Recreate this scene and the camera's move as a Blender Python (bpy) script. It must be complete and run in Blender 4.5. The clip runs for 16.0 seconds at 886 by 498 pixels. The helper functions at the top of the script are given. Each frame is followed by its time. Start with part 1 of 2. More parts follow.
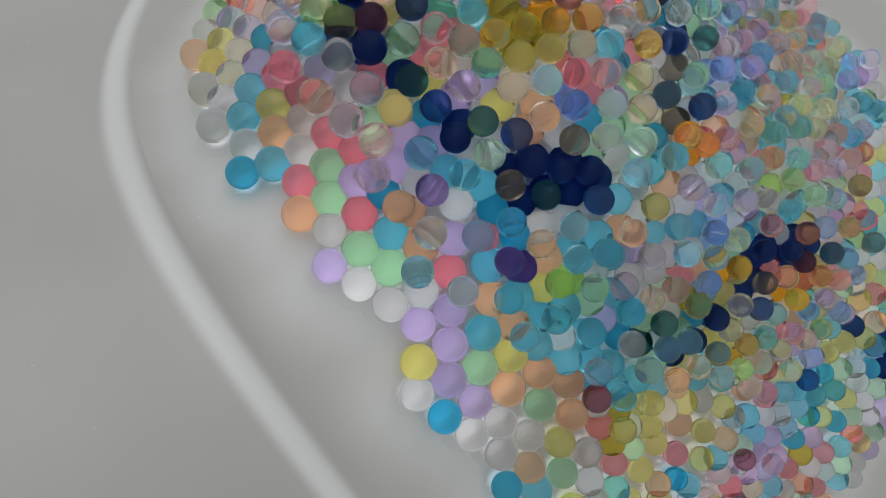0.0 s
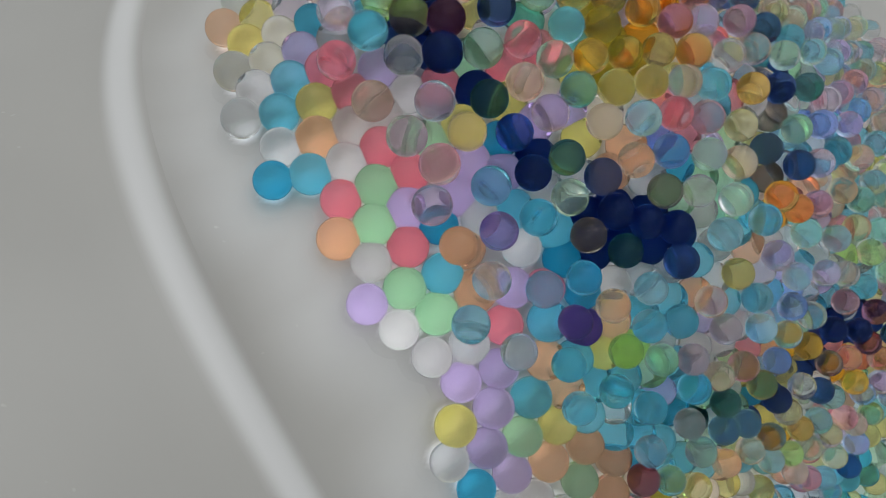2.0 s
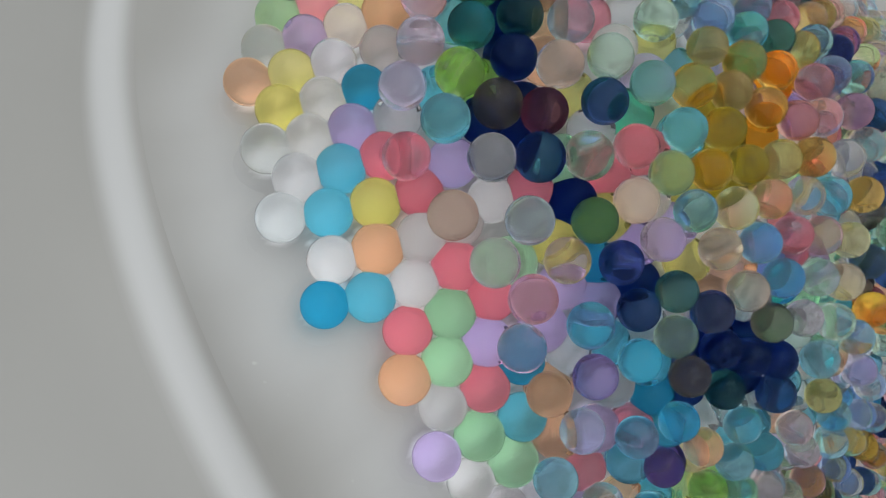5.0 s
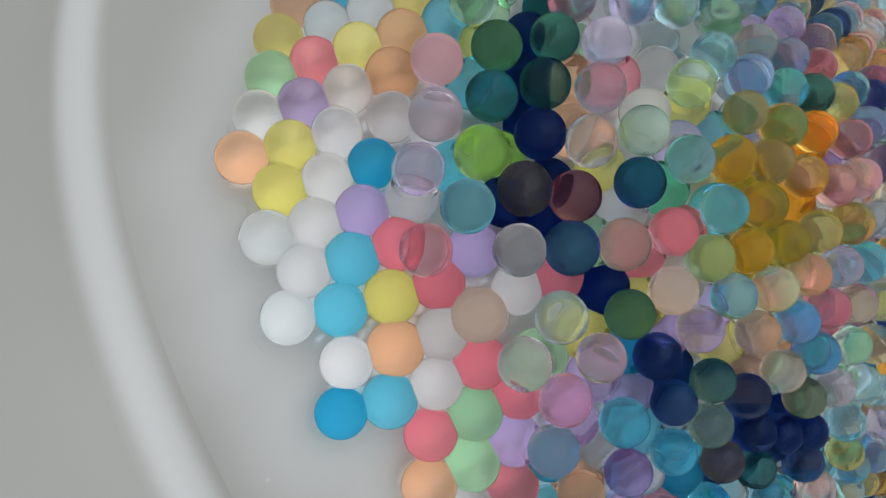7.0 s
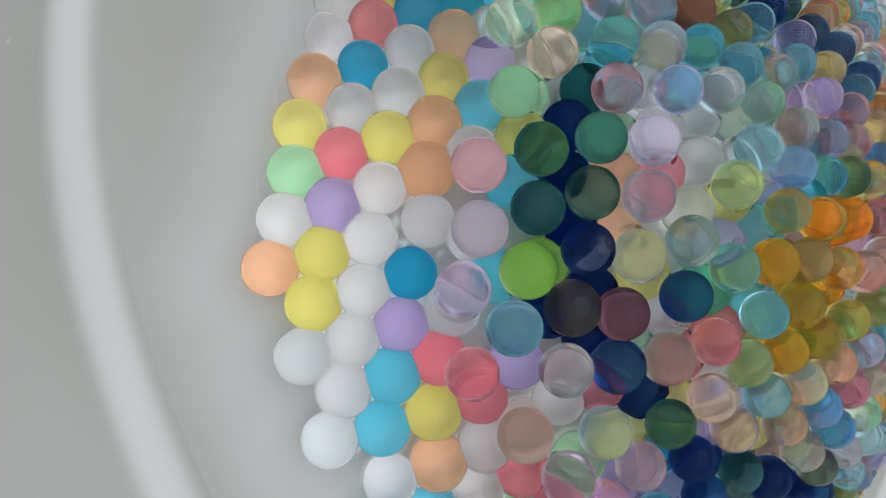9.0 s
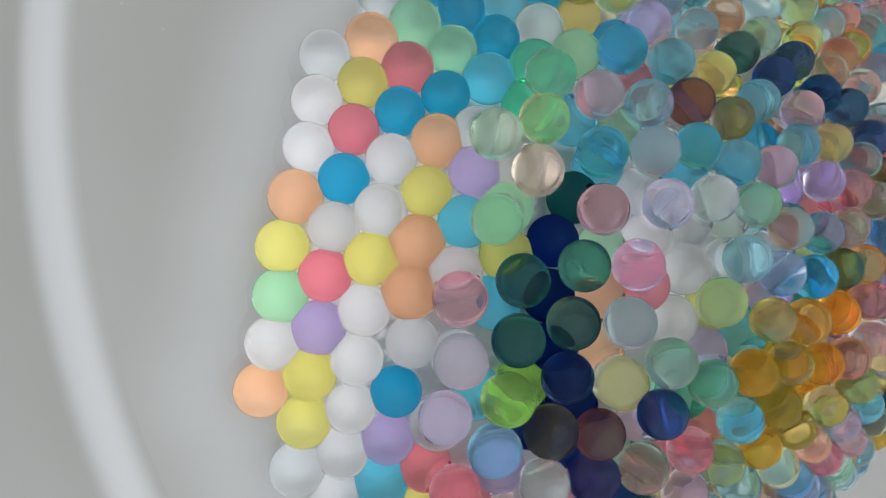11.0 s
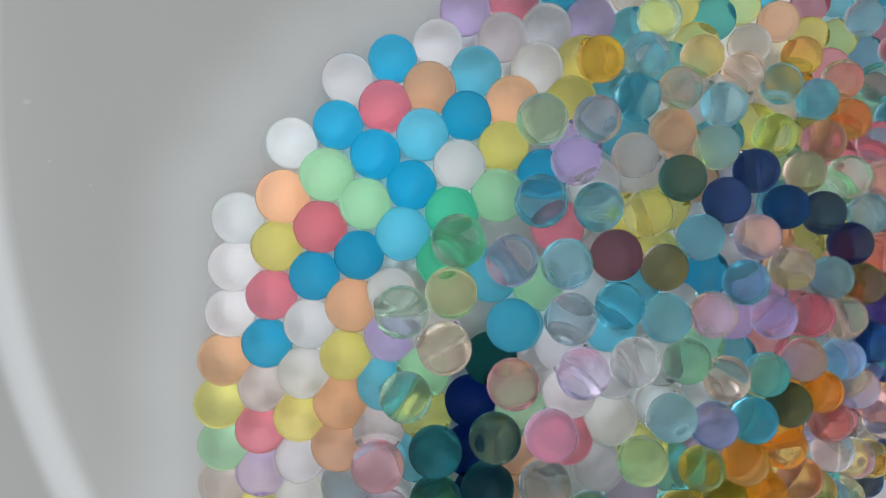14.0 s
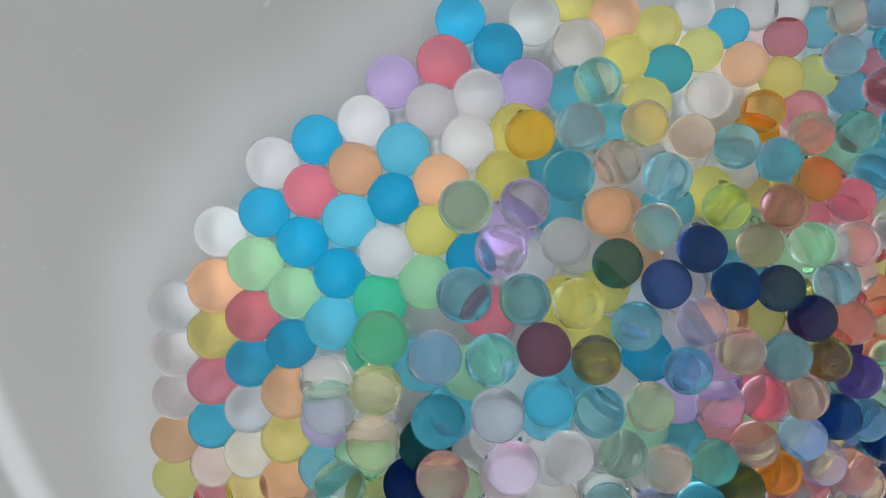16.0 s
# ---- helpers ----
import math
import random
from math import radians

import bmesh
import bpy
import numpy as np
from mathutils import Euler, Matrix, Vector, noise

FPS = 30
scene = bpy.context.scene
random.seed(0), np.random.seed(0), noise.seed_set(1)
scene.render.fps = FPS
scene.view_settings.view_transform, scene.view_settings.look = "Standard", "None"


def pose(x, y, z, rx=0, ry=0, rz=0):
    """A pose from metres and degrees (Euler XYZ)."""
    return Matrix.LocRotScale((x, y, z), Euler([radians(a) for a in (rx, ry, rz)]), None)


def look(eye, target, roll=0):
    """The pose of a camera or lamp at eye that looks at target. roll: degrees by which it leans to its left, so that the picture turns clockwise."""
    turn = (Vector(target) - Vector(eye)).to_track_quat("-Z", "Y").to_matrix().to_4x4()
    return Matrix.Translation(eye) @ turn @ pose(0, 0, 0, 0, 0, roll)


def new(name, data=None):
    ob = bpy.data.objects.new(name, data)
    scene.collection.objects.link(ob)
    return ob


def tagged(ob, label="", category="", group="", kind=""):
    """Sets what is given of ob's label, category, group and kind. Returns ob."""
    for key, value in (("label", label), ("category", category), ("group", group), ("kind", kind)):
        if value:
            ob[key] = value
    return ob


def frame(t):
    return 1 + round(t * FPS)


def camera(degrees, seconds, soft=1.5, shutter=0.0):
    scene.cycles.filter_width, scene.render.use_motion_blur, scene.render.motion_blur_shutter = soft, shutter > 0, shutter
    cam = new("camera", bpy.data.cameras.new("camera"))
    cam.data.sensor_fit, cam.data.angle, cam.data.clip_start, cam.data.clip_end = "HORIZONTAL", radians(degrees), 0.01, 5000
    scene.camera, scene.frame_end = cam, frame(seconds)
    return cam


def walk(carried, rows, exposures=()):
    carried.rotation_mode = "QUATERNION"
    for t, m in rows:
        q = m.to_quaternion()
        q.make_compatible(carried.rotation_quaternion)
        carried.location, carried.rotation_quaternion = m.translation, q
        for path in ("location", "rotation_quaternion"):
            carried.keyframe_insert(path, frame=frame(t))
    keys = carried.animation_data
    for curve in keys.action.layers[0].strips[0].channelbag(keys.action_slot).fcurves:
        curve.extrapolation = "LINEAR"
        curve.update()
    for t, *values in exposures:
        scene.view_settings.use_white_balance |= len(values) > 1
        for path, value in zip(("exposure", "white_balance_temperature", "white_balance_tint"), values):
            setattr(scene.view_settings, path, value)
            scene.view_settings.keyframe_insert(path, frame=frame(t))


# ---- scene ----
cam = camera(57.0, 16.0, soft=0.8)
ROWS = [
    (0.0, -0.0060, -0.2181, 0.5432, 22.71, -0.39, 6.49),
    (0.5, -0.0150, -0.2074, 0.5336, 22.20, -1.92, 8.05),
    (1.0, -0.0208, -0.1979, 0.5258, 21.87, -2.99, 9.15),
    (1.5, -0.0333, -0.1918, 0.5139, 21.43, -4.63, 10.48),
    (2.0, -0.0516, -0.1831, 0.5064, 20.47, -6.67, 11.22),
    (2.5, -0.0638, -0.1732, 0.4975, 19.80, -7.88, 10.85),
    (3.0, -0.0713, -0.1663, 0.4886, 19.52, -8.85, 10.56),
    (3.5, -0.0774, -0.1534, 0.4847, 18.29, -9.72, 10.90),
    (4.0, -0.0919, -0.1348, 0.4834, 15.85, -11.42, 11.25),
    (4.5, -0.1087, -0.1195, 0.4791, 13.45, -13.27, 11.42),
    (7.0, -0.1433, -0.0612, 0.4592, 6.59, -17.46, 9.55),
    (7.5, -0.1538, -0.0464, 0.4553, 4.26, -18.68, 9.09),
    (8.0, -0.1666, -0.0310, 0.4525, 1.43, -20.14, 9.24),
    (8.5, -0.1725, -0.0161, 0.4475, -0.94, -21.28, 9.05),
    (9.0, -0.1782, -0.0014, 0.4443, -2.81, -22.33, 8.84),
    (11.5, -0.1733, 0.0988, 0.4338, -19.01, -19.98, 7.75),
    (12.0, -0.1669, 0.1161, 0.4283, -21.51, -19.33, 7.24),
    (12.5, -0.1579, 0.1339, 0.4265, -23.80, -18.06, 5.99),
    (13.0, -0.1452, 0.1524, 0.4241, -26.42, -16.02, 4.56),
    (13.5, -0.1277, 0.1690, 0.4195, -28.85, -13.72, 2.54),
    (14.0, -0.1173, 0.1774, 0.4163, -29.90, -12.49, 1.74),
    (14.5, -0.1083, 0.1874, 0.4121, -31.25, -11.58, 0.71),
    (15.0, -0.0975, 0.1972, 0.4065, -32.76, -10.47, -0.29),
    (15.5, -0.0822, 0.2063, 0.3997, -34.28, -9.25, -2.18),
    (16.0, -0.0700, 0.2123, 0.3946, -35.46, -7.93, -3.44),
]
walk(cam, [(t, pose(x, y, z, rx, ry, rz)) for t, x, y, z, rx, ry, rz in ROWS],
     exposures=[(0.0, 0.1, 6210, 8.5), (8.0, 0.28, 6070, 7.5), (16.0, 0.38, 6010, 8.3)])

# ---- light: soft daylight from a pale sky, a wide veiled sun nearly overhead ----
world = bpy.data.worlds.new("sky")
scene.world = world
world.use_nodes = True
wn = world.node_tree.nodes
sky = wn.new("ShaderNodeTexSky")
sky.sky_type, sky.sun_disc = "NISHITA", False
sky.sun_elevation, sky.sun_rotation = radians(62), radians(200)
pale = wn.new("ShaderNodeHueSaturation")
pale.inputs["Saturation"].default_value = 0.155
world.node_tree.links.new(sky.outputs[0], pale.inputs["Color"])
world.node_tree.links.new(pale.outputs[0], wn["Background"].inputs[0])
wn["Background"].inputs[1].default_value = 0.155
sun = new("sun", bpy.data.lights.new("sun", "SUN"))
sun.data.energy, sun.data.angle, sun.data.color = 1.35, radians(68), (1.0, 1.0, 1.0)
sun.matrix_world = look((0.15, 0.5, 1.55), (0, 0, 0.2))

BEAD = 0.0070  # a swollen bead's radius


# ---- materials ----
def nodes(name):
    m = bpy.data.materials.new(name)
    m.use_nodes = True
    t = m.node_tree
    return m, t.nodes, t.links, t.nodes["Principled BSDF"]


def ceramic(name, colour, rough):
    m, n, l, p = nodes(name)
    co = n.new("ShaderNodeTexCoord")
    big, fine = n.new("ShaderNodeTexNoise"), n.new("ShaderNodeTexNoise")
    big.inputs["Scale"].default_value, fine.inputs["Scale"].default_value = 9.0, 260.0
    ramp = n.new("ShaderNodeValToRGB")
    ramp.color_ramp.elements[0].position, ramp.color_ramp.elements[1].position = 0.3, 0.75
    ramp.color_ramp.elements[0].color = (*[c * 0.9 for c in colour], 1)
    ramp.color_ramp.elements[1].color = (*colour, 1)
    bump = n.new("ShaderNodeBump")
    bump.inputs["Strength"].default_value, bump.inputs["Distance"].default_value = 0.04, 0.0004
    l.new(co.outputs["Object"], big.inputs["Vector"])
    l.new(co.outputs["Object"], fine.inputs["Vector"])
    l.new(big.outputs[0], ramp.inputs[0])
    speck, spots, dirty = n.new("ShaderNodeTexNoise"), n.new("ShaderNodeValToRGB"), n.new("ShaderNodeMix")
    speck.inputs["Scale"].default_value, speck.inputs["Detail"].default_value = 190.0, 1.0
    spots.color_ramp.elements[0].position, spots.color_ramp.elements[1].position = 0.78, 0.86
    dirty.data_type = "RGBA"
    dirty.inputs["B"].default_value = (*[min(1, c * 1.35) for c in colour], 1)
    l.new(co.outputs["Object"], speck.inputs["Vector"])
    l.new(speck.outputs[0], spots.inputs[0])
    l.new(spots.outputs[0], dirty.inputs["Factor"])
    l.new(ramp.outputs[0], dirty.inputs["A"])
    l.new(dirty.outputs["Result"], p.inputs["Base Color"])
    l.new(fine.outputs[0], bump.inputs["Height"])
    l.new(bump.outputs[0], p.inputs["Normal"])
    p.inputs["Roughness"].default_value = rough
    return m


def srgb(r, g, b):
    return tuple((c / 255 / 12.92) if c < 11 else ((c / 255 + 0.055) / 1.055) ** 2.4 for c in (r, g, b))


def gel(name, colour, tint, milk, straight, rough):
    """Water-swollen gel: a clear tinted ball that bends light as water does, a little milky inside."""
    m, n, l, p = nodes(name)
    n.remove(p)
    info, geo = n.new("ShaderNodeObjectInfo"), n.new("ShaderNodeNewGeometry")
    add, both, mr = n.new("ShaderNodeMath"), n.new("ShaderNodeMath"), n.new("ShaderNodeMapRange")
    both.operation = "PINGPONG"
    both.inputs[1].default_value = 1.0
    mr.inputs["To Min"].default_value, mr.inputs["To Max"].default_value = 0.92, 1.06
    l.new(info.outputs["Random"], add.inputs[0])
    l.new(geo.outputs["Random Per Island"], add.inputs[1])
    l.new(add.outputs[0], both.inputs[0])
    l.new(both.outputs[0], mr.inputs["Value"])
    deep, pale = n.new("ShaderNodeHueSaturation"), n.new("ShaderNodeHueSaturation")
    deep.inputs["Color"].default_value = (*colour, 1)
    pale.inputs["Color"].default_value = (*[c ** tint for c in colour], 1)
    l.new(mr.outputs[0], deep.inputs["Value"])
    l.new(mr.outputs[0], pale.inputs["Value"])
    skin, inside, glow = n.new("ShaderNodeBsdfGlass"), n.new("ShaderNodeBsdfDiffuse"), n.new("ShaderNodeBsdfTranslucent")
    clear = n.new("ShaderNodeBsdfTransparent")
    skin.inputs["IOR"].default_value, skin.inputs["Roughness"].default_value = 1.333, rough
    l.new(pale.outputs[0], skin.inputs["Color"])
    l.new(pale.outputs[0], clear.inputs["Color"])
    l.new(deep.outputs[0], inside.inputs["Color"])
    l.new(deep.outputs[0], glow.inputs["Color"])
    cloud, body, whole = n.new("ShaderNodeMixShader"), n.new("ShaderNodeMixShader"), n.new("ShaderNodeMixShader")
    cloud.inputs[0].default_value, body.inputs[0].default_value, whole.inputs[0].default_value = 0.25, milk, straight
    l.new(inside.outputs[0], cloud.inputs[1])
    l.new(glow.outputs[0], cloud.inputs[2])
    l.new(skin.outputs[0], body.inputs[1])
    l.new(cloud.outputs[0], body.inputs[2])
    l.new(body.outputs[0], whole.inputs[1])
    l.new(clear.outputs[0], whole.inputs[2])
    l.new(whole.outputs[0], n["Material Output"].inputs["Surface"])
    return m


def lightened(m, colour):
    """Mixes in a lighter colour where imitated light is painted on."""
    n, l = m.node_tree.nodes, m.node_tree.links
    light_mask, whiter = n.new("ShaderNodeAttribute"), n.new("ShaderNodeMix")
    light_mask.attribute_name = "painted_light"
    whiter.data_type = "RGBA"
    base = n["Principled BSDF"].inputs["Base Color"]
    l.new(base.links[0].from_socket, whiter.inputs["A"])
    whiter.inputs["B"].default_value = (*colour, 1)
    l.new(light_mask.outputs["Fac"], whiter.inputs["Factor"])
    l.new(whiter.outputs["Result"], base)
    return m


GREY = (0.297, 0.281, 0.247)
WHITE = lightened(ceramic("dish_painted_glow", GREY, 0.45), (0.93, 0.925, 0.91))
RIM_SHINE = lightened(ceramic("rim_painted_shine", GREY, 0.45), (0.44, 0.425, 0.395))
TABLE = ceramic("pale_table", (0.6, 0.6, 0.58), 0.6)
# letter: name, colour
PALETTE = {
    "w": ("white", srgb(231, 228, 226)),
    "c": ("clear", srgb(226, 227, 225)),
    "y": ("pale yellow", srgb(239, 231, 148)),
    "o": ("peach", srgb(250, 206, 170)),
    "p": ("coral pink", srgb(246, 158, 170)),
    "r": ("red-orange", srgb(243, 138, 108)),
    "l": ("lilac", srgb(218, 200, 236)),
    "m": ("mint green", srgb(196, 235, 197)),
    "s": ("sky blue", srgb(136, 214, 232)),
    "b": ("bright blue", srgb(78, 190, 224)),
    "t": ("teal", srgb(95, 190, 210)),
    "n": ("navy blue", srgb(24, 50, 120)),
    "d": ("dark bottle green", srgb(38, 96, 96)),
    "k": ("smoky brown", srgb(128, 118, 104)),
    "x": ("maroon", srgb(126, 60, 82)),
    "g": ("blue-grey", srgb(185, 210, 220)),
    "a": ("mauve grey", srgb(212, 186, 204)),
    "h": ("tan", srgb(232, 202, 168)),
    "v": ("violet", srgb(108, 84, 170)),
    "u": ("periwinkle", srgb(150, 186, 248)),
    "e": ("lime green", srgb(190, 225, 120)),
    "j": ("olive", srgb(190, 175, 60)),
    "f": ("emerald green", srgb(120, 215, 180)),
    "i": ("sage green", srgb(170, 216, 182)),
    "z": ("amber orange", srgb(252, 180, 45)),
}
GEL = {}
for key, (word, colour) in PALETTE.items():
    word = word.replace(" ", "_").replace("-", "_")
    GEL[1, key] = gel("cloudy_gel_" + word, colour, 0.37, 0.04 if key in "cw" else 0.06, 0.06, {"c": 0.0, "w": 0.02}.get(key, 0.06))
    GEL[2, key] = gel("clear_gel_" + word, colour, 0.22 if key in "ndkx" else 0.17, 0.06, 0.12, 0.02)


# ---- the mound on which the beads lie, curved to fit the camera's view ----
CROWN = {(0, 0): 0.26618, (0, 1): 0.01682, (0, 2): -0.09397, (0, 3): -0.03891, (0, 4): 0.01488, (0, 5): 0.01412, (1, 0): -0.03675, (1, 1): 0.01974, (1, 2): -0.00663, (1, 3): 0.01956, (1, 4): -0.00082, (2, 0): -0.07430, (2, 1): 0.00135, (2, 2): 0.05316, (2, 3): 0.00364, (3, 0): 0.00924, (3, 1): 0.01243, (3, 2): -0.01171, (4, 0): 0.01841, (4, 1): -0.00651, (5, 0): -0.00262}
MIDDLE, REACH = Vector((0.02, -0.005)), 0.17


def swell(u, v):
    u, v = (u - MIDDLE.x) / 0.15, (v - MIDDLE.y) / 0.15
    return sum(k * u ** i * v ** j for (i, j), k in CROWN.items())


def crown(x, y):
    """Height of the sheet through the centres of the lowest beads; it runs straight on outside the mound."""
    d = Vector((x, y)) - MIDDLE
    if d.length <= REACH:
        z = swell(x, y)
    else:
        b, e = MIDDLE + d.normalized() * REACH, 0.0002
        z = swell(b.x, b.y)
        z += (swell(b.x + e, b.y) - swell(b.x - e, b.y)) / (2 * e) * (x - b.x)
        z += (swell(b.x, b.y + e) - swell(b.x, b.y - e)) / (2 * e) * (y - b.y)
    w = 0.015
    return w * math.log(math.exp(z / w) + math.exp(2.5))


def upward(x, y):
    e = 0.0005
    return Vector(((crown(x - e, y) - crown(x + e, y)) / (2 * e), (crown(x, y - e) - crown(x, y + e)) / (2 * e), 1)).normalized()


def above(x, y, h):
    return Vector((x, y, crown(x, y))) + upward(x, y) * h


def part(name, bm, material, parent=None, label="", smooth=True):
    me = bpy.data.meshes.new(name)
    bm.to_mesh(me)
    bm.free()
    for f in me.polygons:
        f.use_smooth = smooth
    if material:
        me.materials.append(material)
    ob = new(name, me)
    ob.parent = parent
    return tagged(ob, label) if label else ob


def ease(q):
    q = min(1, max(0, q))
    return q * q * (3 - 2 * q)


RIM = Vector((0.10, 0.085))
SEG = 240


def rim_radius(a):
    """The rim is a rounded oblong."""
    return (0.3255 - 0.0392 * math.cos(2 * a) - 0.0197 * math.sin(2 * a) - 0.0062 * math.cos(3 * a) + 0.0018 * math.sin(3 * a)
            + 0.005 * math.cos(4 * a) + 0.0129 * math.sin(4 * a))


def ring_of(bm, r, lift):
    """One closed ring of the dish, r metres inside (minus) or outside the rim."""
    ring = []
    for k in range(SEG):
        a = 2 * math.pi * k / SEG
        d = rim_radius(a) + r
        ring.append(bm.verts.new(above(RIM.x + d * math.cos(a), RIM.y + d * math.sin(a), lift - BEAD - 0.0008)))
    return ring


def sew(bm, rings):
    for a, b in zip(rings, rings[1:]):
        for k in range(SEG):
            bm.faces.new((a[k], b[k], b[(k + 1) % SEG], a[(k + 1) % SEG]))


bm = bmesh.new()
steps = [-0.27 + 0.004 * i for i in range(64)] + [-0.014 + 0.002 * i for i in range(15)] + [0.02 + 0.02 * i for i in range(14)]
rings = [ring_of(bm, r, 0.003 * math.exp(-(r / 0.012) ** 2)) for r in steps]
sew(bm, rings)
mid = bm.verts.new(above(RIM.x, RIM.y, -BEAD - 0.0008))
for k in range(SEG):
    bm.faces.new((mid, rings[0][k], rings[0][(k + 1) % SEG]))
lip = [bm.verts.new(v.co - Vector((0, 0, 0.008))) for v in rings[-1]]
foot = [bm.verts.new((RIM.x + (v.co.x - RIM.x) * 0.9, RIM.y + (v.co.y - RIM.y) * 0.9, 0.002)) for v in rings[-1]]
sew(bm, [rings[-1], lip, foot])
dish = tagged(part("dish", bm, WHITE), "large round off-white glazed dish with a raised rim, glow painted on", "dish")
# band along the rim, its highlight painted in as a lighter colour
bm = bmesh.new()
fade = bm.verts.layers.float.new("painted_light")
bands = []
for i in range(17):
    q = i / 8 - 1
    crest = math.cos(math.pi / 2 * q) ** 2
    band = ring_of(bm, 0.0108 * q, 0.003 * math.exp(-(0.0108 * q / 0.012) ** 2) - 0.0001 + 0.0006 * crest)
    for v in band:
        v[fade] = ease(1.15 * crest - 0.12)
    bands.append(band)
sew(bm, bands)
part("rim", bm, RIM_SHINE, dish, "smooth rounded rim with its highlight painted lighter")

bm = bmesh.new()
bmesh.ops.create_grid(bm, x_segments=8, y_segments=8, size=1.5)
tagged(part("floor", bm, TABLE), "plain pale floor under the dish", "floor", kind="structure")

# ---- beads ----
def ball(level):
    """Corners of a round bead and the triangles between them."""
    bm = bmesh.new()
    bmesh.ops.create_icosphere(bm, subdivisions=level, radius=1)
    at = np.array([v.co for v in bm.verts])
    faces = [[v.index for v in f.verts] for f in bm.faces]
    bm.free()
    return at, faces


BALLS = {level: ball(level) for level in (4, 5)}
placed, BEADS = [], []


LIFT = {1: 0.0, 2: 0.0085}


def view_sized(x, y):
    """Beads on the far slopes are shrunk to fit the camera's view."""
    return (1 - 0.045 * ease((y - 0.01) / 0.05)) * (1 - 0.17 * ease((x + 0.02) / 0.15) - 0.14 * ease((y - 0.085) / 0.05) * ease((x + 0.02) / 0.05))


# some colours have swollen more than others
TAKEN_UP = {"b": 0.95, "w": 0.99, "o": 1.025, "m": 1.02, "s": 1.02}


def bead(x, y, layer, letter, single=True):
    """One bead over the foot (x, y) of the mound, in the lowest layer or on top of it."""
    size = random.uniform(0.97, 1.03) * (TAKEN_UP.get(letter, 1.0) * 0.985 if layer == 1 else 1 - 0.1 * ease((x + 0.06) / 0.05) + 0.05 * ease((x - 0.02) / 0.04)) * view_sized(x, y)
    place = above(x, y, LIFT[layer])
    placed.append((place, letter, layer))
    BEADS.append((place, layer, letter, BEAD * size, single or layer == 2))


def lay(layer, letter, *feet):
    """Beads of one colour; feet in millimetres."""
    for x, y in feet:
        x, y = x / 1000, y / 1000
        bead(x, y, layer, letter, single=True)


lay(1, 'b', (-121.1, 46.1), (-107.4, 64.7), (-105.5, -6.6), (-102.3, -72.2), (-98.1, 99), (-95.7, 70.5), (-89.3, 93.1), (-82.2, 113.7), (-80.9, 86.9), (-64.8, 102.1), (-47.2, 90.1), (-41.2, 135.5), (-32.8, 129.4), (-10.4, -153.3), (18.9, -174.2), (29.4, 128), (59.8, -108.3), (74.9, 125.8), (168.8, -125), (175.3, -113.2))
lay(1, 'b', (179.4, -92.8), (194.5, -111.9))
lay(1, 'c', (-128.5, -30.9), (-125.8, 76.3), (-119.7, -50.6), (-110.4, 94.5), (-22.2, 134.2))
lay(1, 'd', (-64.7, 48.9), (69.7, -108.4))
lay(1, 'f', (-74.7, 70.8), (-71.5, 81.5))
lay(1, 'g', (161.6, -121.4), (166.6, -111.3))
lay(1, 'j', (175.7, -130.9))
lay(1, 'k', (71.8, 2.8), (74.7, -20.6))
lay(1, 'l', (-125.6, 7.7), (-106.2, -19.9), (-89.2, 52.4), (-76.8, -25.3), (-61.6, -106), (-61.1, 124.5), (-55.5, -72.3), (-38.6, -52.6), (-27.4, 12.6), (-27.1, 122), (-24.7, -121.8), (-14.8, -88.7), (-12.7, -114.2), (-11.3, -126.7), (-10.2, -139.5), (1.4, -145.2), (170.9, -87.5), (186, -63.8))
lay(1, 'm', (-135.3, 14.6), (-102.2, 87.9), (-93.1, 82.2), (-67.8, -67), (-65.4, -80), (-59.4, 85.6), (-51.1, 66.8), (-50.6, -97.9), (-38.1, -103), (1.7, -132.8), (28.8, -141), (43.3, -164.3), (181.7, -53.2), (221.9, -110.9))
lay(1, 'n', (-71.1, -11.2), (-70.6, 23.7), (-70.1, 37.6), (-59.7, -16.5), (-41.8, -29.4), (86.8, -108.2), (97.8, -100.7))
lay(1, 'o', (-138.8, -10.3), (-132.7, 40), (-113.8, 82.2), (-104.3, 20.2), (-103.1, 32.9), (-98.3, 58.7), (-91.6, -53.8), (-75.9, -87.3), (-73.5, 107.8), (-58.2, 25.5), (-57, 10.8), (-52.4, 105), (-26.9, -92.8), (-1, 133.3), (3.2, -107.3), (14.3, -138.1), (27, -129.4), (27.9, -164.9), (31.9, 120.6), (40.1, -130.3))
lay(1, 'o', (43.8, -141.8), (73.3, -47), (92.8, -160), (97.4, -133.7), (126, -134.3), (131.5, -111.3), (147.7, -151.1), (181.1, -143.6), (209.6, -61.6))
lay(1, 'p', (-124.8, 21.3), (-118.8, 58.7), (-104.9, 76.1), (-95.7, -26.9), (-85.5, 103.5), (-84, -35.5), (-78.3, -74.2), (-69.3, -53.8), (-57.4, -60), (-52.6, -84.6), (-47.2, 127.5), (-46.1, 28.8), (-45.1, 79.4), (-14.8, -100.7), (45.1, 124.3), (45.9, 108.9), (57.6, -142.9), (67.5, -155.6), (70.2, 105.6), (70.4, 114.1))
lay(1, 'p', (99.2, -146), (135, -152.9), (141.8, -100.1), (144.9, -111.6), (168.5, -138.6), (189.9, -143.5), (190.2, -127.2), (204.7, -49.6))
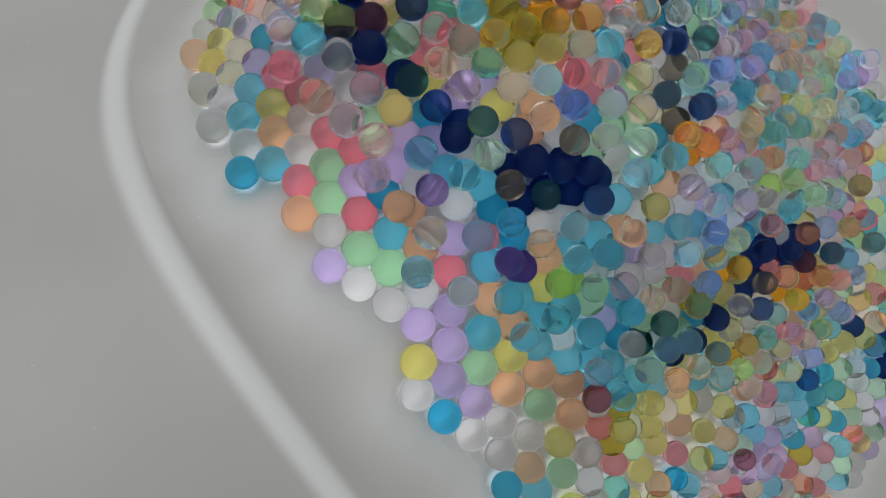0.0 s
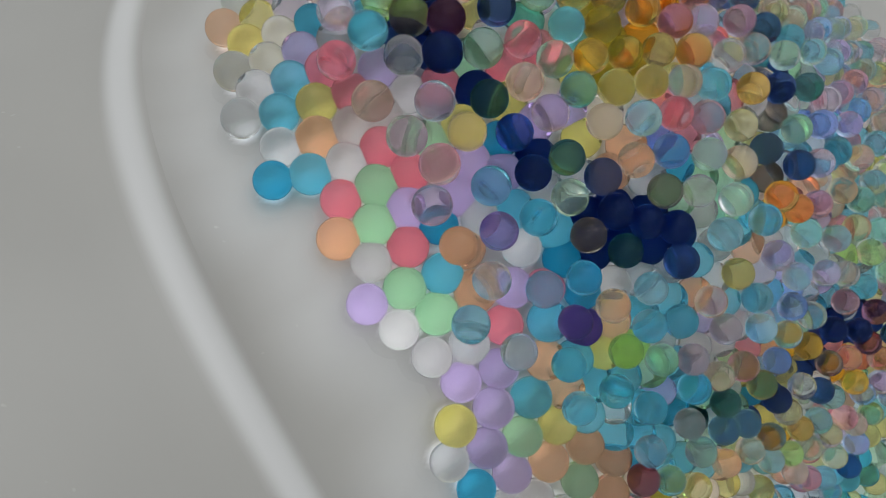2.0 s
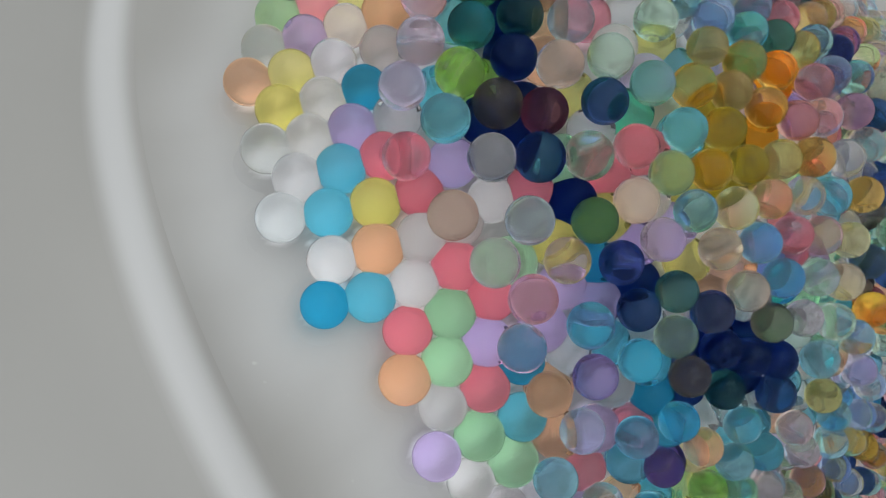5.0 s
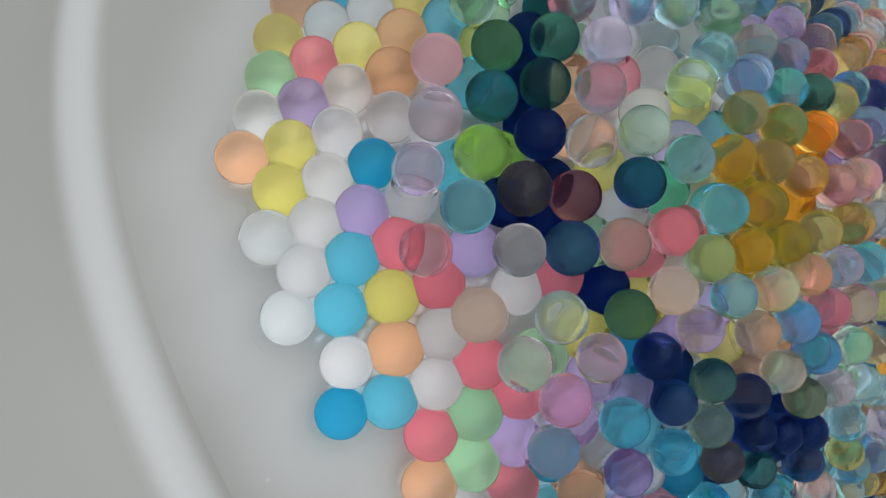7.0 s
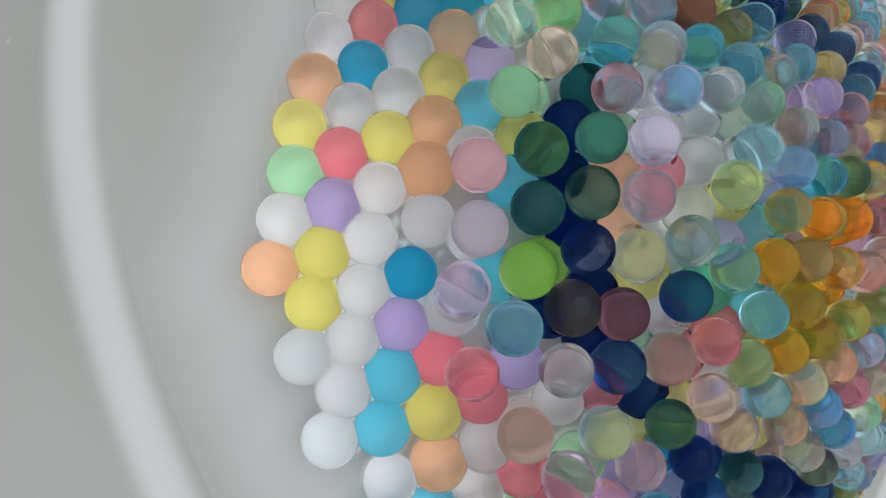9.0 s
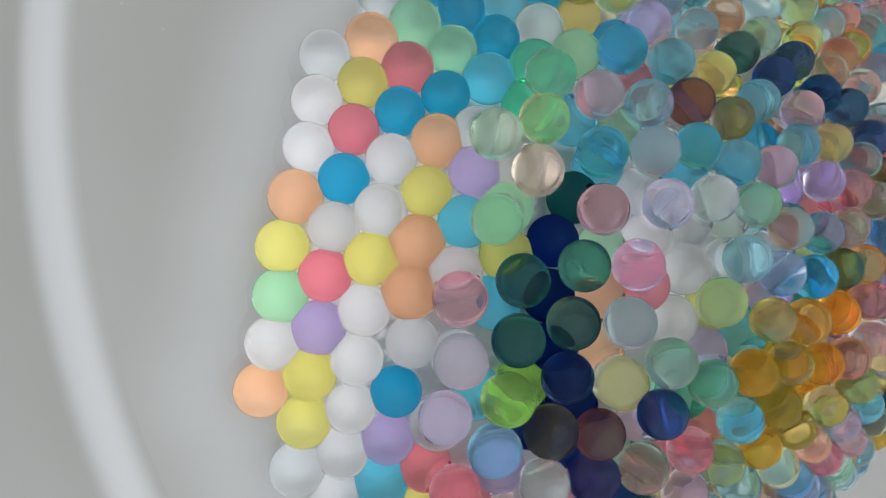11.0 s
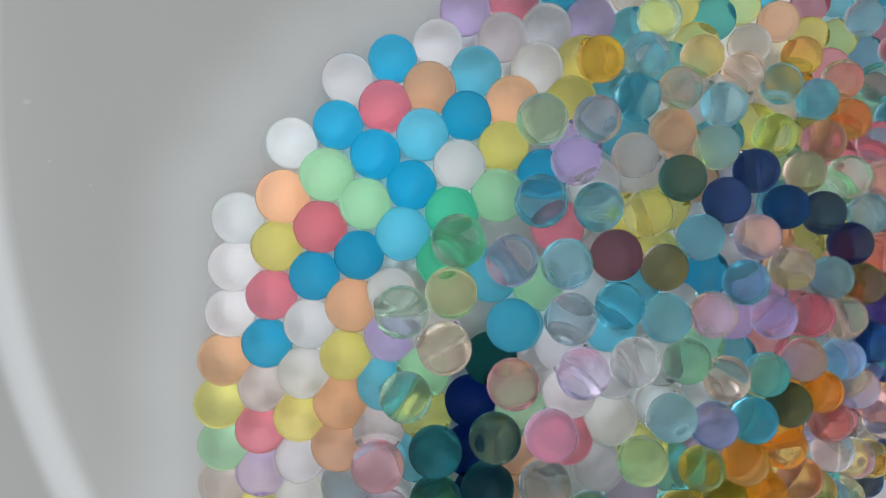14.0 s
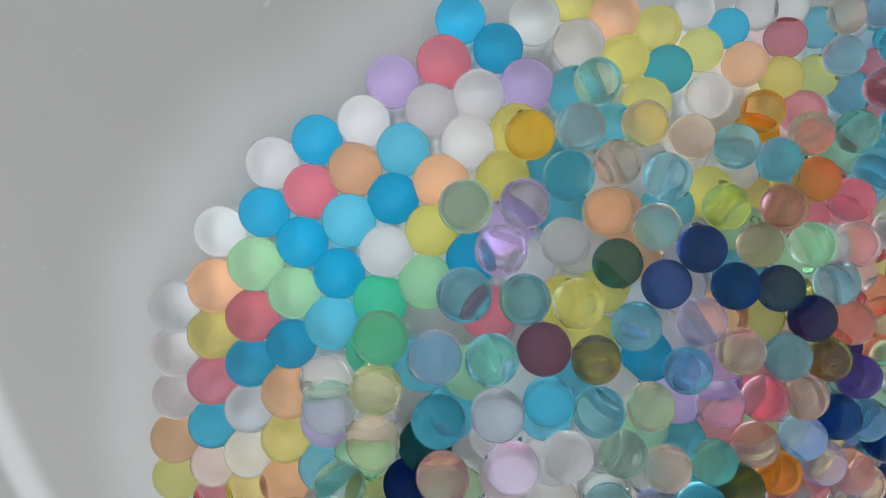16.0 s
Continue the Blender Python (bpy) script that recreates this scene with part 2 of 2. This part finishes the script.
lay(1, 's', (-107.1, -46.4), (-106.6, -32.8), (-91.9, 39.5), (-90.6, -67.3), (-85.7, -4.2), (-84.3, 76.2), (-83.7, 20.3), (-76.7, 97.8), (-63.2, 68.3), (-60.7, 111.4), (-39.3, -90.3), (-15.3, 18), (-15.1, 119.8), (-7.1, 112.1), (-5.7, -67.1), (0.6, -95.4), (1.3, -120), (32.5, -173.3), (55.1, 125.2), (61.1, 110.6))
lay(1, 's', (61.3, 118.6), (70.8, -166.2), (109.5, -157.4), (117, -111.1), (142, -127.6), (160.5, -148.2), (178.1, -72.4), (201.3, -122.3), (204.6, -137.5), (211.6, -72.2))
lay(1, 't', (10.5, 122), (121.5, -4.3), (176.5, -103.8), (189.2, -98.3))
lay(1, 'w', (-136.6, 2.2), (-129.9, 52.8), (-127.9, 64.7), (-123.2, 33.8), (-117.9, -38), (-117.3, -25.2), (-116.3, -12.5), (-115.9, 0.7), (-114.9, 13.8), (-112.1, 39.6), (-109.7, 52.6), (-103.2, -59.5), (-102.8, 7.3), (-94.5, -14.2), (-94.5, 109.1), (-93.6, 26.5), (-80.6, -48), (-79.6, -61), (-69.7, 117.1), (-68.3, 91.6))
lay(1, 'w', (-64.1, -33.6), (-63.5, -92.3), (-52.2, 118.8), (-49.4, -111.1), (-46.8, 52.6), (-45.3, 41), (-44.2, 112.3), (-39.7, 120.8), (-37.4, 20.2), (-36.5, -116.7), (-34.4, 33.9), (-33.5, 46), (-25, -109.4), (-22.3, -147.2), (-21, 48.6), (-20.7, 36.6), (-15.9, 60.9), (-14.9, -75.6), (-11.8, 128.6), (1.4, -157.6))
lay(1, 'w', (12.9, -150.8), (14.8, -162.3), (20, 115.8), (20.6, 132.6), (25.9, -153.2), (38.6, 130.8), (53.9, -154.4), (56.8, -165.3), (65.3, 125.3), (107.1, -122.2), (126.3, -148.8), (127.9, -124.3), (199.8, -85.2), (216.5, -104.3))
lay(1, 'y', (-135.4, 27.1), (-127.6, -17.6), (-127, -4.9), (-116.4, 70.7), (-114, 27.1), (-101.1, 45.8), (-95.1, -41), (-81.6, 32.8), (-56.4, 95.8), (-48.2, 1.8), (-36.7, 105.2), (-31.5, 113.7), (-25.7, 25.2), (-23.1, -135.6), (-15.8, 83), (-11, 138), (-2.8, -36.7), (-0.5, 125), (3, 116.4), (10, 129.9))
lay(1, 'y', (13.8, -125.8), (14.7, 97.8), (20.4, 124.7), (23.9, 70.7), (40.1, -153.1), (41.5, 116.7), (52, 115.5), (81.7, -155.8), (86.4, -144), (112, -133.9), (114.3, -145.2), (120.7, -121.8), (166.9, -66.6), (189.1, -76), (195.7, -54.7), (198.1, -100.2), (202.9, -70.8), (213.7, -117.6))
lay(1, 'z', (11.7, 5.4), (16.7, 25.1))
lay(2, 'a', (-90.9, 6.1), (-60, -50.9), (-58.3, 71.5), (-47.7, -70.7), (-33.3, 99.1), (-16.6, -33.8), (39.2, -40.5), (54.4, -89.7), (64.6, -76.3), (149.3, -136.8))
lay(2, 'b', (-6.5, -85.9), (-0.4, 65), (1.1, 33.3), (4.3, 44.1), (5.8, -78.7), (58.6, -97.9))
lay(2, 'c', (-66.5, -23.9), (-53.3, 5.6), (42, 8.3))
lay(2, 'd', (-78.2, 13), (-78.2, 27.1), (-65.8, 18.6), (-64.1, 32.1), (-36.5, -33.9), (-13.8, 87), (-8.5, -45.7), (11.5, 35.3), (17.8, -66.7), (74.7, -98.1), (81.1, 17.4))
lay(2, 'e', (-79, -1.9), (14.6, 93.9), (27.1, -95.3), (132.7, -22.3), (172.6, -28.2))
lay(2, 'f', (-27.9, 6.3), (53.8, 102.2))
lay(2, 'g', (-53.4, -38), (-52.1, 20), (-45.5, 59.7), (-24.2, -88), (-17.3, 111.6), (-10.4, -106.3), (48, -122.2), (70.8, -116.3), (126.4, 2.9), (162.5, 71.9), (177.8, 19.9))
lay(2, 'h', (-75.2, 52.3), (-41.3, -45.7), (-37, -80.7), (-14.4, 96.3), (-10.2, 59.1), (-3.2, 92.5), (1.2, -31.5), (13.3, 66.5), (14.3, -39.5), (18.2, -83.7), (44.4, 65), (52.9, -25.6), (54.9, -70.6), (64.3, 43.4), (107, -10.3), (136.5, 49.2))
lay(2, 'i', (-84.8, 40.2), (-70.4, 75), (-47.1, 99.2), (-41.7, -17.7), (-40.3, 11), (-18.5, -16.4), (-17.5, 49.7), (40.2, -28.2), (41.6, -93.7))
lay(2, 'j', (-12.5, 22.6), (-5.3, -0.2), (-4.3, 11.4), (3.9, -7.5), (15.2, -2.1), (36.7, 59.2), (63.1, -140.4), (63.3, -58.5), (89.8, -87.2))
lay(2, 'k', (-67.6, -9), (-21.7, 69.7), (4, -66.1), (26.7, -45.1), (104.3, -101.7), (124.1, -68.1), (177.6, -7.1), (190.4, -29.1))
lay(2, 'l', (-93.2, -8.6), (-50.9, 33.5), (-43.2, 48.1), (-40.3, 91.1), (4.3, 74), (6.9, 56.7), (26.2, -8.9), (35.4, 33.7), (79.1, -46.4), (91, -7.9), (100.6, 27), (106.5, 16.6), (186.7, 63.3))
lay(2, 'm', (-84.8, 59.5), (-28.5, 26.5), (-11.2, 119.2), (-4.8, -57), (35.8, 83.2), (76.6, -2.2), (84.4, 36.5), (90.9, -33.6), (147.3, 44), (148, -23.4), (151.7, 32.2))
lay(2, 'n', (-65.7, 5.2), (-54.2, -21.1), (-40.1, -2.2), (-26.6, -42.6), (-18.2, -53.1), (-3, 82), (4.4, -47.9), (6.9, 87.2), (11.4, -56.6), (13.9, 79.2), (22.9, -56.1), (25.4, 76.7), (33.2, 68.9), (34.1, -54), (39, -63), (39.4, 44.5), (57.9, 29.5), (63.3, -16.2), (65.8, 8.1), (80.4, -13.9))
lay(2, 'n', (100.5, -89.1), (120.7, -56.6), (123.9, -78.5), (137.2, -50.7), (160.5, -98.1), (163.1, -42.7))
lay(2, 'o', (-73.4, -41.3), (-26.6, -26.1), (-9.9, 104.6), (-7.1, 44.7), (-1.6, 110.8), (9.3, 107.3), (21.6, 85.8), (29.5, 52.7), (40.7, 103.8), (52.8, 17), (85.3, -116.6), (145.5, 6.6), (154.4, -82.3))
lay(2, 'p', (-92.3, 21), (-88.5, -28.2), (-59.6, 45.3), (-47.9, -57.6), (-29.7, -12.1), (15.6, 45.5), (18.5, 55.3), (24.9, -20.6), (29.8, 91.5), (36.7, -17), (46.1, 25.6), (48.8, 89.5), (77.8, -84.6), (93.6, -21.9), (111.7, 40.2), (123.3, -45.2), (135.7, -61.9), (145.9, -82.2), (150.3, 80.1), (178.2, 9.1))
lay(2, 'p', (183.4, -20.9))
lay(2, 'r', (19.8, 11.3), (26.7, 26.8), (55, 62.9), (157.5, -54.5))
lay(2, 's', (-45.4, 70.9), (-21.4, 36.9), (-16.8, -3.8), (1.4, 100.9), (13.9, -26.2), (15.4, -116.9), (25.4, 62.7), (29.1, 42.9), (30.3, -74.6), (30.4, 100.4), (33.3, -85.4), (37.2, -5.2), (41.3, 74.4), (53.6, -49.2), (57.8, 93.7), (69.3, -38.2), (80.9, -70.5), (120.4, 52.8), (127.2, 20.3), (132.7, -35.6))
lay(2, 's', (135.4, -12.3), (161.3, -19.5), (169.2, 42.9), (186.9, 34.3))
lay(2, 't', (-80.3, -15.8), (-59.2, 58.2), (-50, 83.3), (-36.3, 82), (-33.6, 62.2), (-30.5, -60.4), (-28.1, -102.8), (-22.3, 59.3), (-22.1, 103.3), (-13.5, -65.7), (-11.4, 75.1), (-9.2, -24.1), (7.7, -105.2), (20.1, 104.3), (27.4, -108), (42.6, -109.2), (45, -80.2), (49.2, 39.7), (60.7, -128.9), (100.6, 1.8))
lay(2, 't', (149.8, 60.6))
lay(2, 'u', (-10.2, 33.9), (25.8, -32.6), (89.9, 6.9), (93.3, -58.5), (93.6, -77.5), (123.5, 39))
lay(2, 'v', (-25.1, -73), (6.4, -92.2), (46, 52.2))
lay(2, 'w', (-30.5, 50.3), (-25.2, 91.8), (30, 16.4), (48.4, 80.6), (54.6, -37.3), (91.7, -48.6), (107.1, -41.1), (108.6, -27.7), (159.8, -5.9), (168.4, 27.7))
lay(2, 'x', (-55.4, -8.6), (-33.3, 72.5), (48.9, -131.7), (131.5, -138.4), (145.6, -40.3), (146, -52.3))
lay(2, 'y', (-72.9, 64.4), (-24.2, 80.5), (3, -19.8), (14.2, -13.8), (50.7, -13.7), (72.8, 76.2), (74.7, -127.9), (119.6, -18.6), (148.3, -97.2), (153, 19.7), (163.7, 58.4))
lay(2, 'z', (-29.7, 110.9), (-16.1, 9.2), (-7.2, -12.2), (-0.3, 22.2), (7.8, 10.8), (11.3, 24), (21.9, 36.3), (27.8, 3.1), (28.7, 109.6), (39.8, 95.2), (53.8, 1.4), (74.5, -27.9), (83.8, -28.1), (108.3, -67.1), (119.4, -94.1), (144.8, -68.3))

# the beads that lie hidden under the upper ones, or far down the slope
low = [(p, c) for p, c, n in placed if n == 1]
high = [(p, c) for p, c, n in placed if n == 2]
DARK = set("ndkx")
for j in range(-84, 78):
    for i in range(-60, 84):
        x, y = 0.0034 * i, 0.0026 * j
        p = above(x, y, 0)
        if p.z < 0.045 or any((p - q).length < 0.0112 * view_sized(x, y) for q, _ in low):
            continue
        far_slope = x > 0.04 and ((x - 0.03) / (0.18 if y > 0 else 0.23)) ** 2 + ((y + 0.01) / (0.145 if y > 0 else 0.2)) ** 2 < 1
        near = [q - p for q, _, _ in placed if (q - p).length < 0.03]
        if not far_slope and len({(q.x > 0, q.y > 0) for q in near}) < (4 if x < 0.08 else 3):
            continue
        over = sorted(((q - p).length, c) for q, c in high)[:2]
        dark = sum(c in DARK for _, c in over)
        letter = random.choice("wwwwwwwwyyopllmmssb")
        if dark == 2:
            letter = "n"
        elif over and over[0][0] < 0.016 and over[0][1] not in DARK and random.random() < 0.45:
            letter = {"c": "w", "g": "s", "a": "l", "h": "o", "k": "w", "i": "m", "t": "s"}.get(over[0][1], over[0][1])
        bead(x, y, 1, letter, single=False)
        low.append((p, letter))

# upper beads far down the slope
top = [p for p, _ in high]
for j in range(-46, 60):
    for i in range(16, 64):
        x, y = 0.0034 * i, 0.0026 * j
        p = above(x, y, LIFT[2])
        if ((x - 0.03) / 0.155) ** 2 + ((y + 0.01) / 0.15) ** 2 > 1 or y < -0.11 or random.random() < 0.55:
            continue
        if all((p - q).length > 0.0128 * view_sized(x, y) for q in top):
            bead(x, y, 2, random.choice("mmccsstyuaihhpolebwwc"), single=False)
            top.append(p)

# soft as they are, the beads press flat faces into one another where they touch
centres = np.array([p for p, *_ in BEADS])
radii = np.array([b[3] for b in BEADS])
PRESS = 1.05


def squeezed(k, level):
    """The corners of bead k round its own centre, pressed flat against its neighbours and the dish."""
    r = radii[k] * (PRESS if BEADS[k][1] == 1 else 1.0)
    wave = [noise.noise(Vector(v) * 0.8 + Vector((k * 0.37, 0, 0))) for v in BALLS[level][0]]
    at = BALLS[level][0] * (r * (1 + 0.012 * np.array(wave)))[:, None]
    way = centres - centres[k]
    far = np.linalg.norm(way, axis=1)
    for _ in range(2):
        for o in np.nonzero((far > 1e-6) & (far < 2.1 * r))[0]:
            other = radii[o] * (PRESS if BEADS[o][1] == 1 else 1.0)
            d = way[o] / far[o]
            share = 0.5 + 0.3 * (BEADS[o][1] - BEADS[k][1])
            reach = max(0.5 * r, r - share * (r + other - far[o])) - 0.00005
            over = at @ d - reach
            at -= np.outer(np.maximum(over, 0), d)
    return at


def bead_mesh(name, at, faces, materials, slots=None):
    me = bpy.data.meshes.new(name)
    me.from_pydata(at.tolist(), [], faces)
    for m in materials:
        me.materials.append(m)
    if slots:
        me.polygons.foreach_set("material_index", slots)
    me.polygons.foreach_set("use_smooth", [True] * len(faces))
    me.update()
    return me


letters = sorted(GEL)
heap, tris, slots, count = [], [], [], 0
for k, (place, layer, letter, r, single) in enumerate(BEADS):
    level = 5 if single and place.x < 0.02 else 4
    at, faces = squeezed(k, level), BALLS[level][1]
    if not single:
        heap.append(at + centres[k])
        tris += [[count + i for i in f] for f in faces]
        slots += [letters.index((layer, letter))] * len(faces)
        count += len(at)
        continue
    name = "cloudy_gel_bead" if layer == 1 else "clear_gel_bead"
    ob = new(name, bead_mesh(name, at, faces, [GEL[layer, letter]]))
    ob.location = place
    word = PALETTE[letter][0]
    if layer == 1:
        tagged(ob, f"cloudy {word} gel bead squeezed among others on the dish", "gel bead", "cloudy beads lying on the dish")
    else:
        tagged(ob, f"glossy see-through {word} gel bead lying on other beads", "gel bead", "clear beads lying on top")

# the lower beads past the nearest few hundred are one heap
me = bead_mesh("gel_beads", np.concatenate(heap), tris, [GEL[k] for k in letters], slots)
tagged(new("gel_beads", me), "heap of many-coloured swollen gel beads sloping away", "gel beads", kind="stuff")

# light that beads gather under and round them, painted into the dish's colour
feet = centres[[b[1] == 1 for b in BEADS]]


def to_bead(p, n=1):
    """How far p lies from the nearest bead's centre, or from the n nearest."""
    off = np.linalg.norm(feet - np.array(p), axis=1)
    return np.sort(np.partition(off, n)[:n]) if n > 1 else off.min()


# HALO: the soft glow of light round the beads, painted into the dish's colour
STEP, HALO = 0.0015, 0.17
painted_light = dish.data.attributes.new("painted_light", "FLOAT", "POINT")
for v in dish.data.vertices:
    painted_light.data[v.index].value = HALO * ease((0.042 - to_bead(v.co)) / 0.032)
# white sheet added under the beads, painted bright for the light they focus
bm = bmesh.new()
fade = bm.verts.layers.float.new("painted_light")
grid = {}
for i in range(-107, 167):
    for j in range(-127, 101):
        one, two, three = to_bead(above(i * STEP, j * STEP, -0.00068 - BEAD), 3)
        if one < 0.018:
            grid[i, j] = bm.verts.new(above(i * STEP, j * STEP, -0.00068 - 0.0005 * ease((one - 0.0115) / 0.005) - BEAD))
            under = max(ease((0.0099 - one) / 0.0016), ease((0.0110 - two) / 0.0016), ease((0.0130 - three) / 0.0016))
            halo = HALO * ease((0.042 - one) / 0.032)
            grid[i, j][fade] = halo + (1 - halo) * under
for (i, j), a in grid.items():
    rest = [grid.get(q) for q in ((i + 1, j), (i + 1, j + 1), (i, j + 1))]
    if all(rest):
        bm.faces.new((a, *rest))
part("painted_bead_light", bm, WHITE, dish, "white sheet under the beads with gathered light painted in")
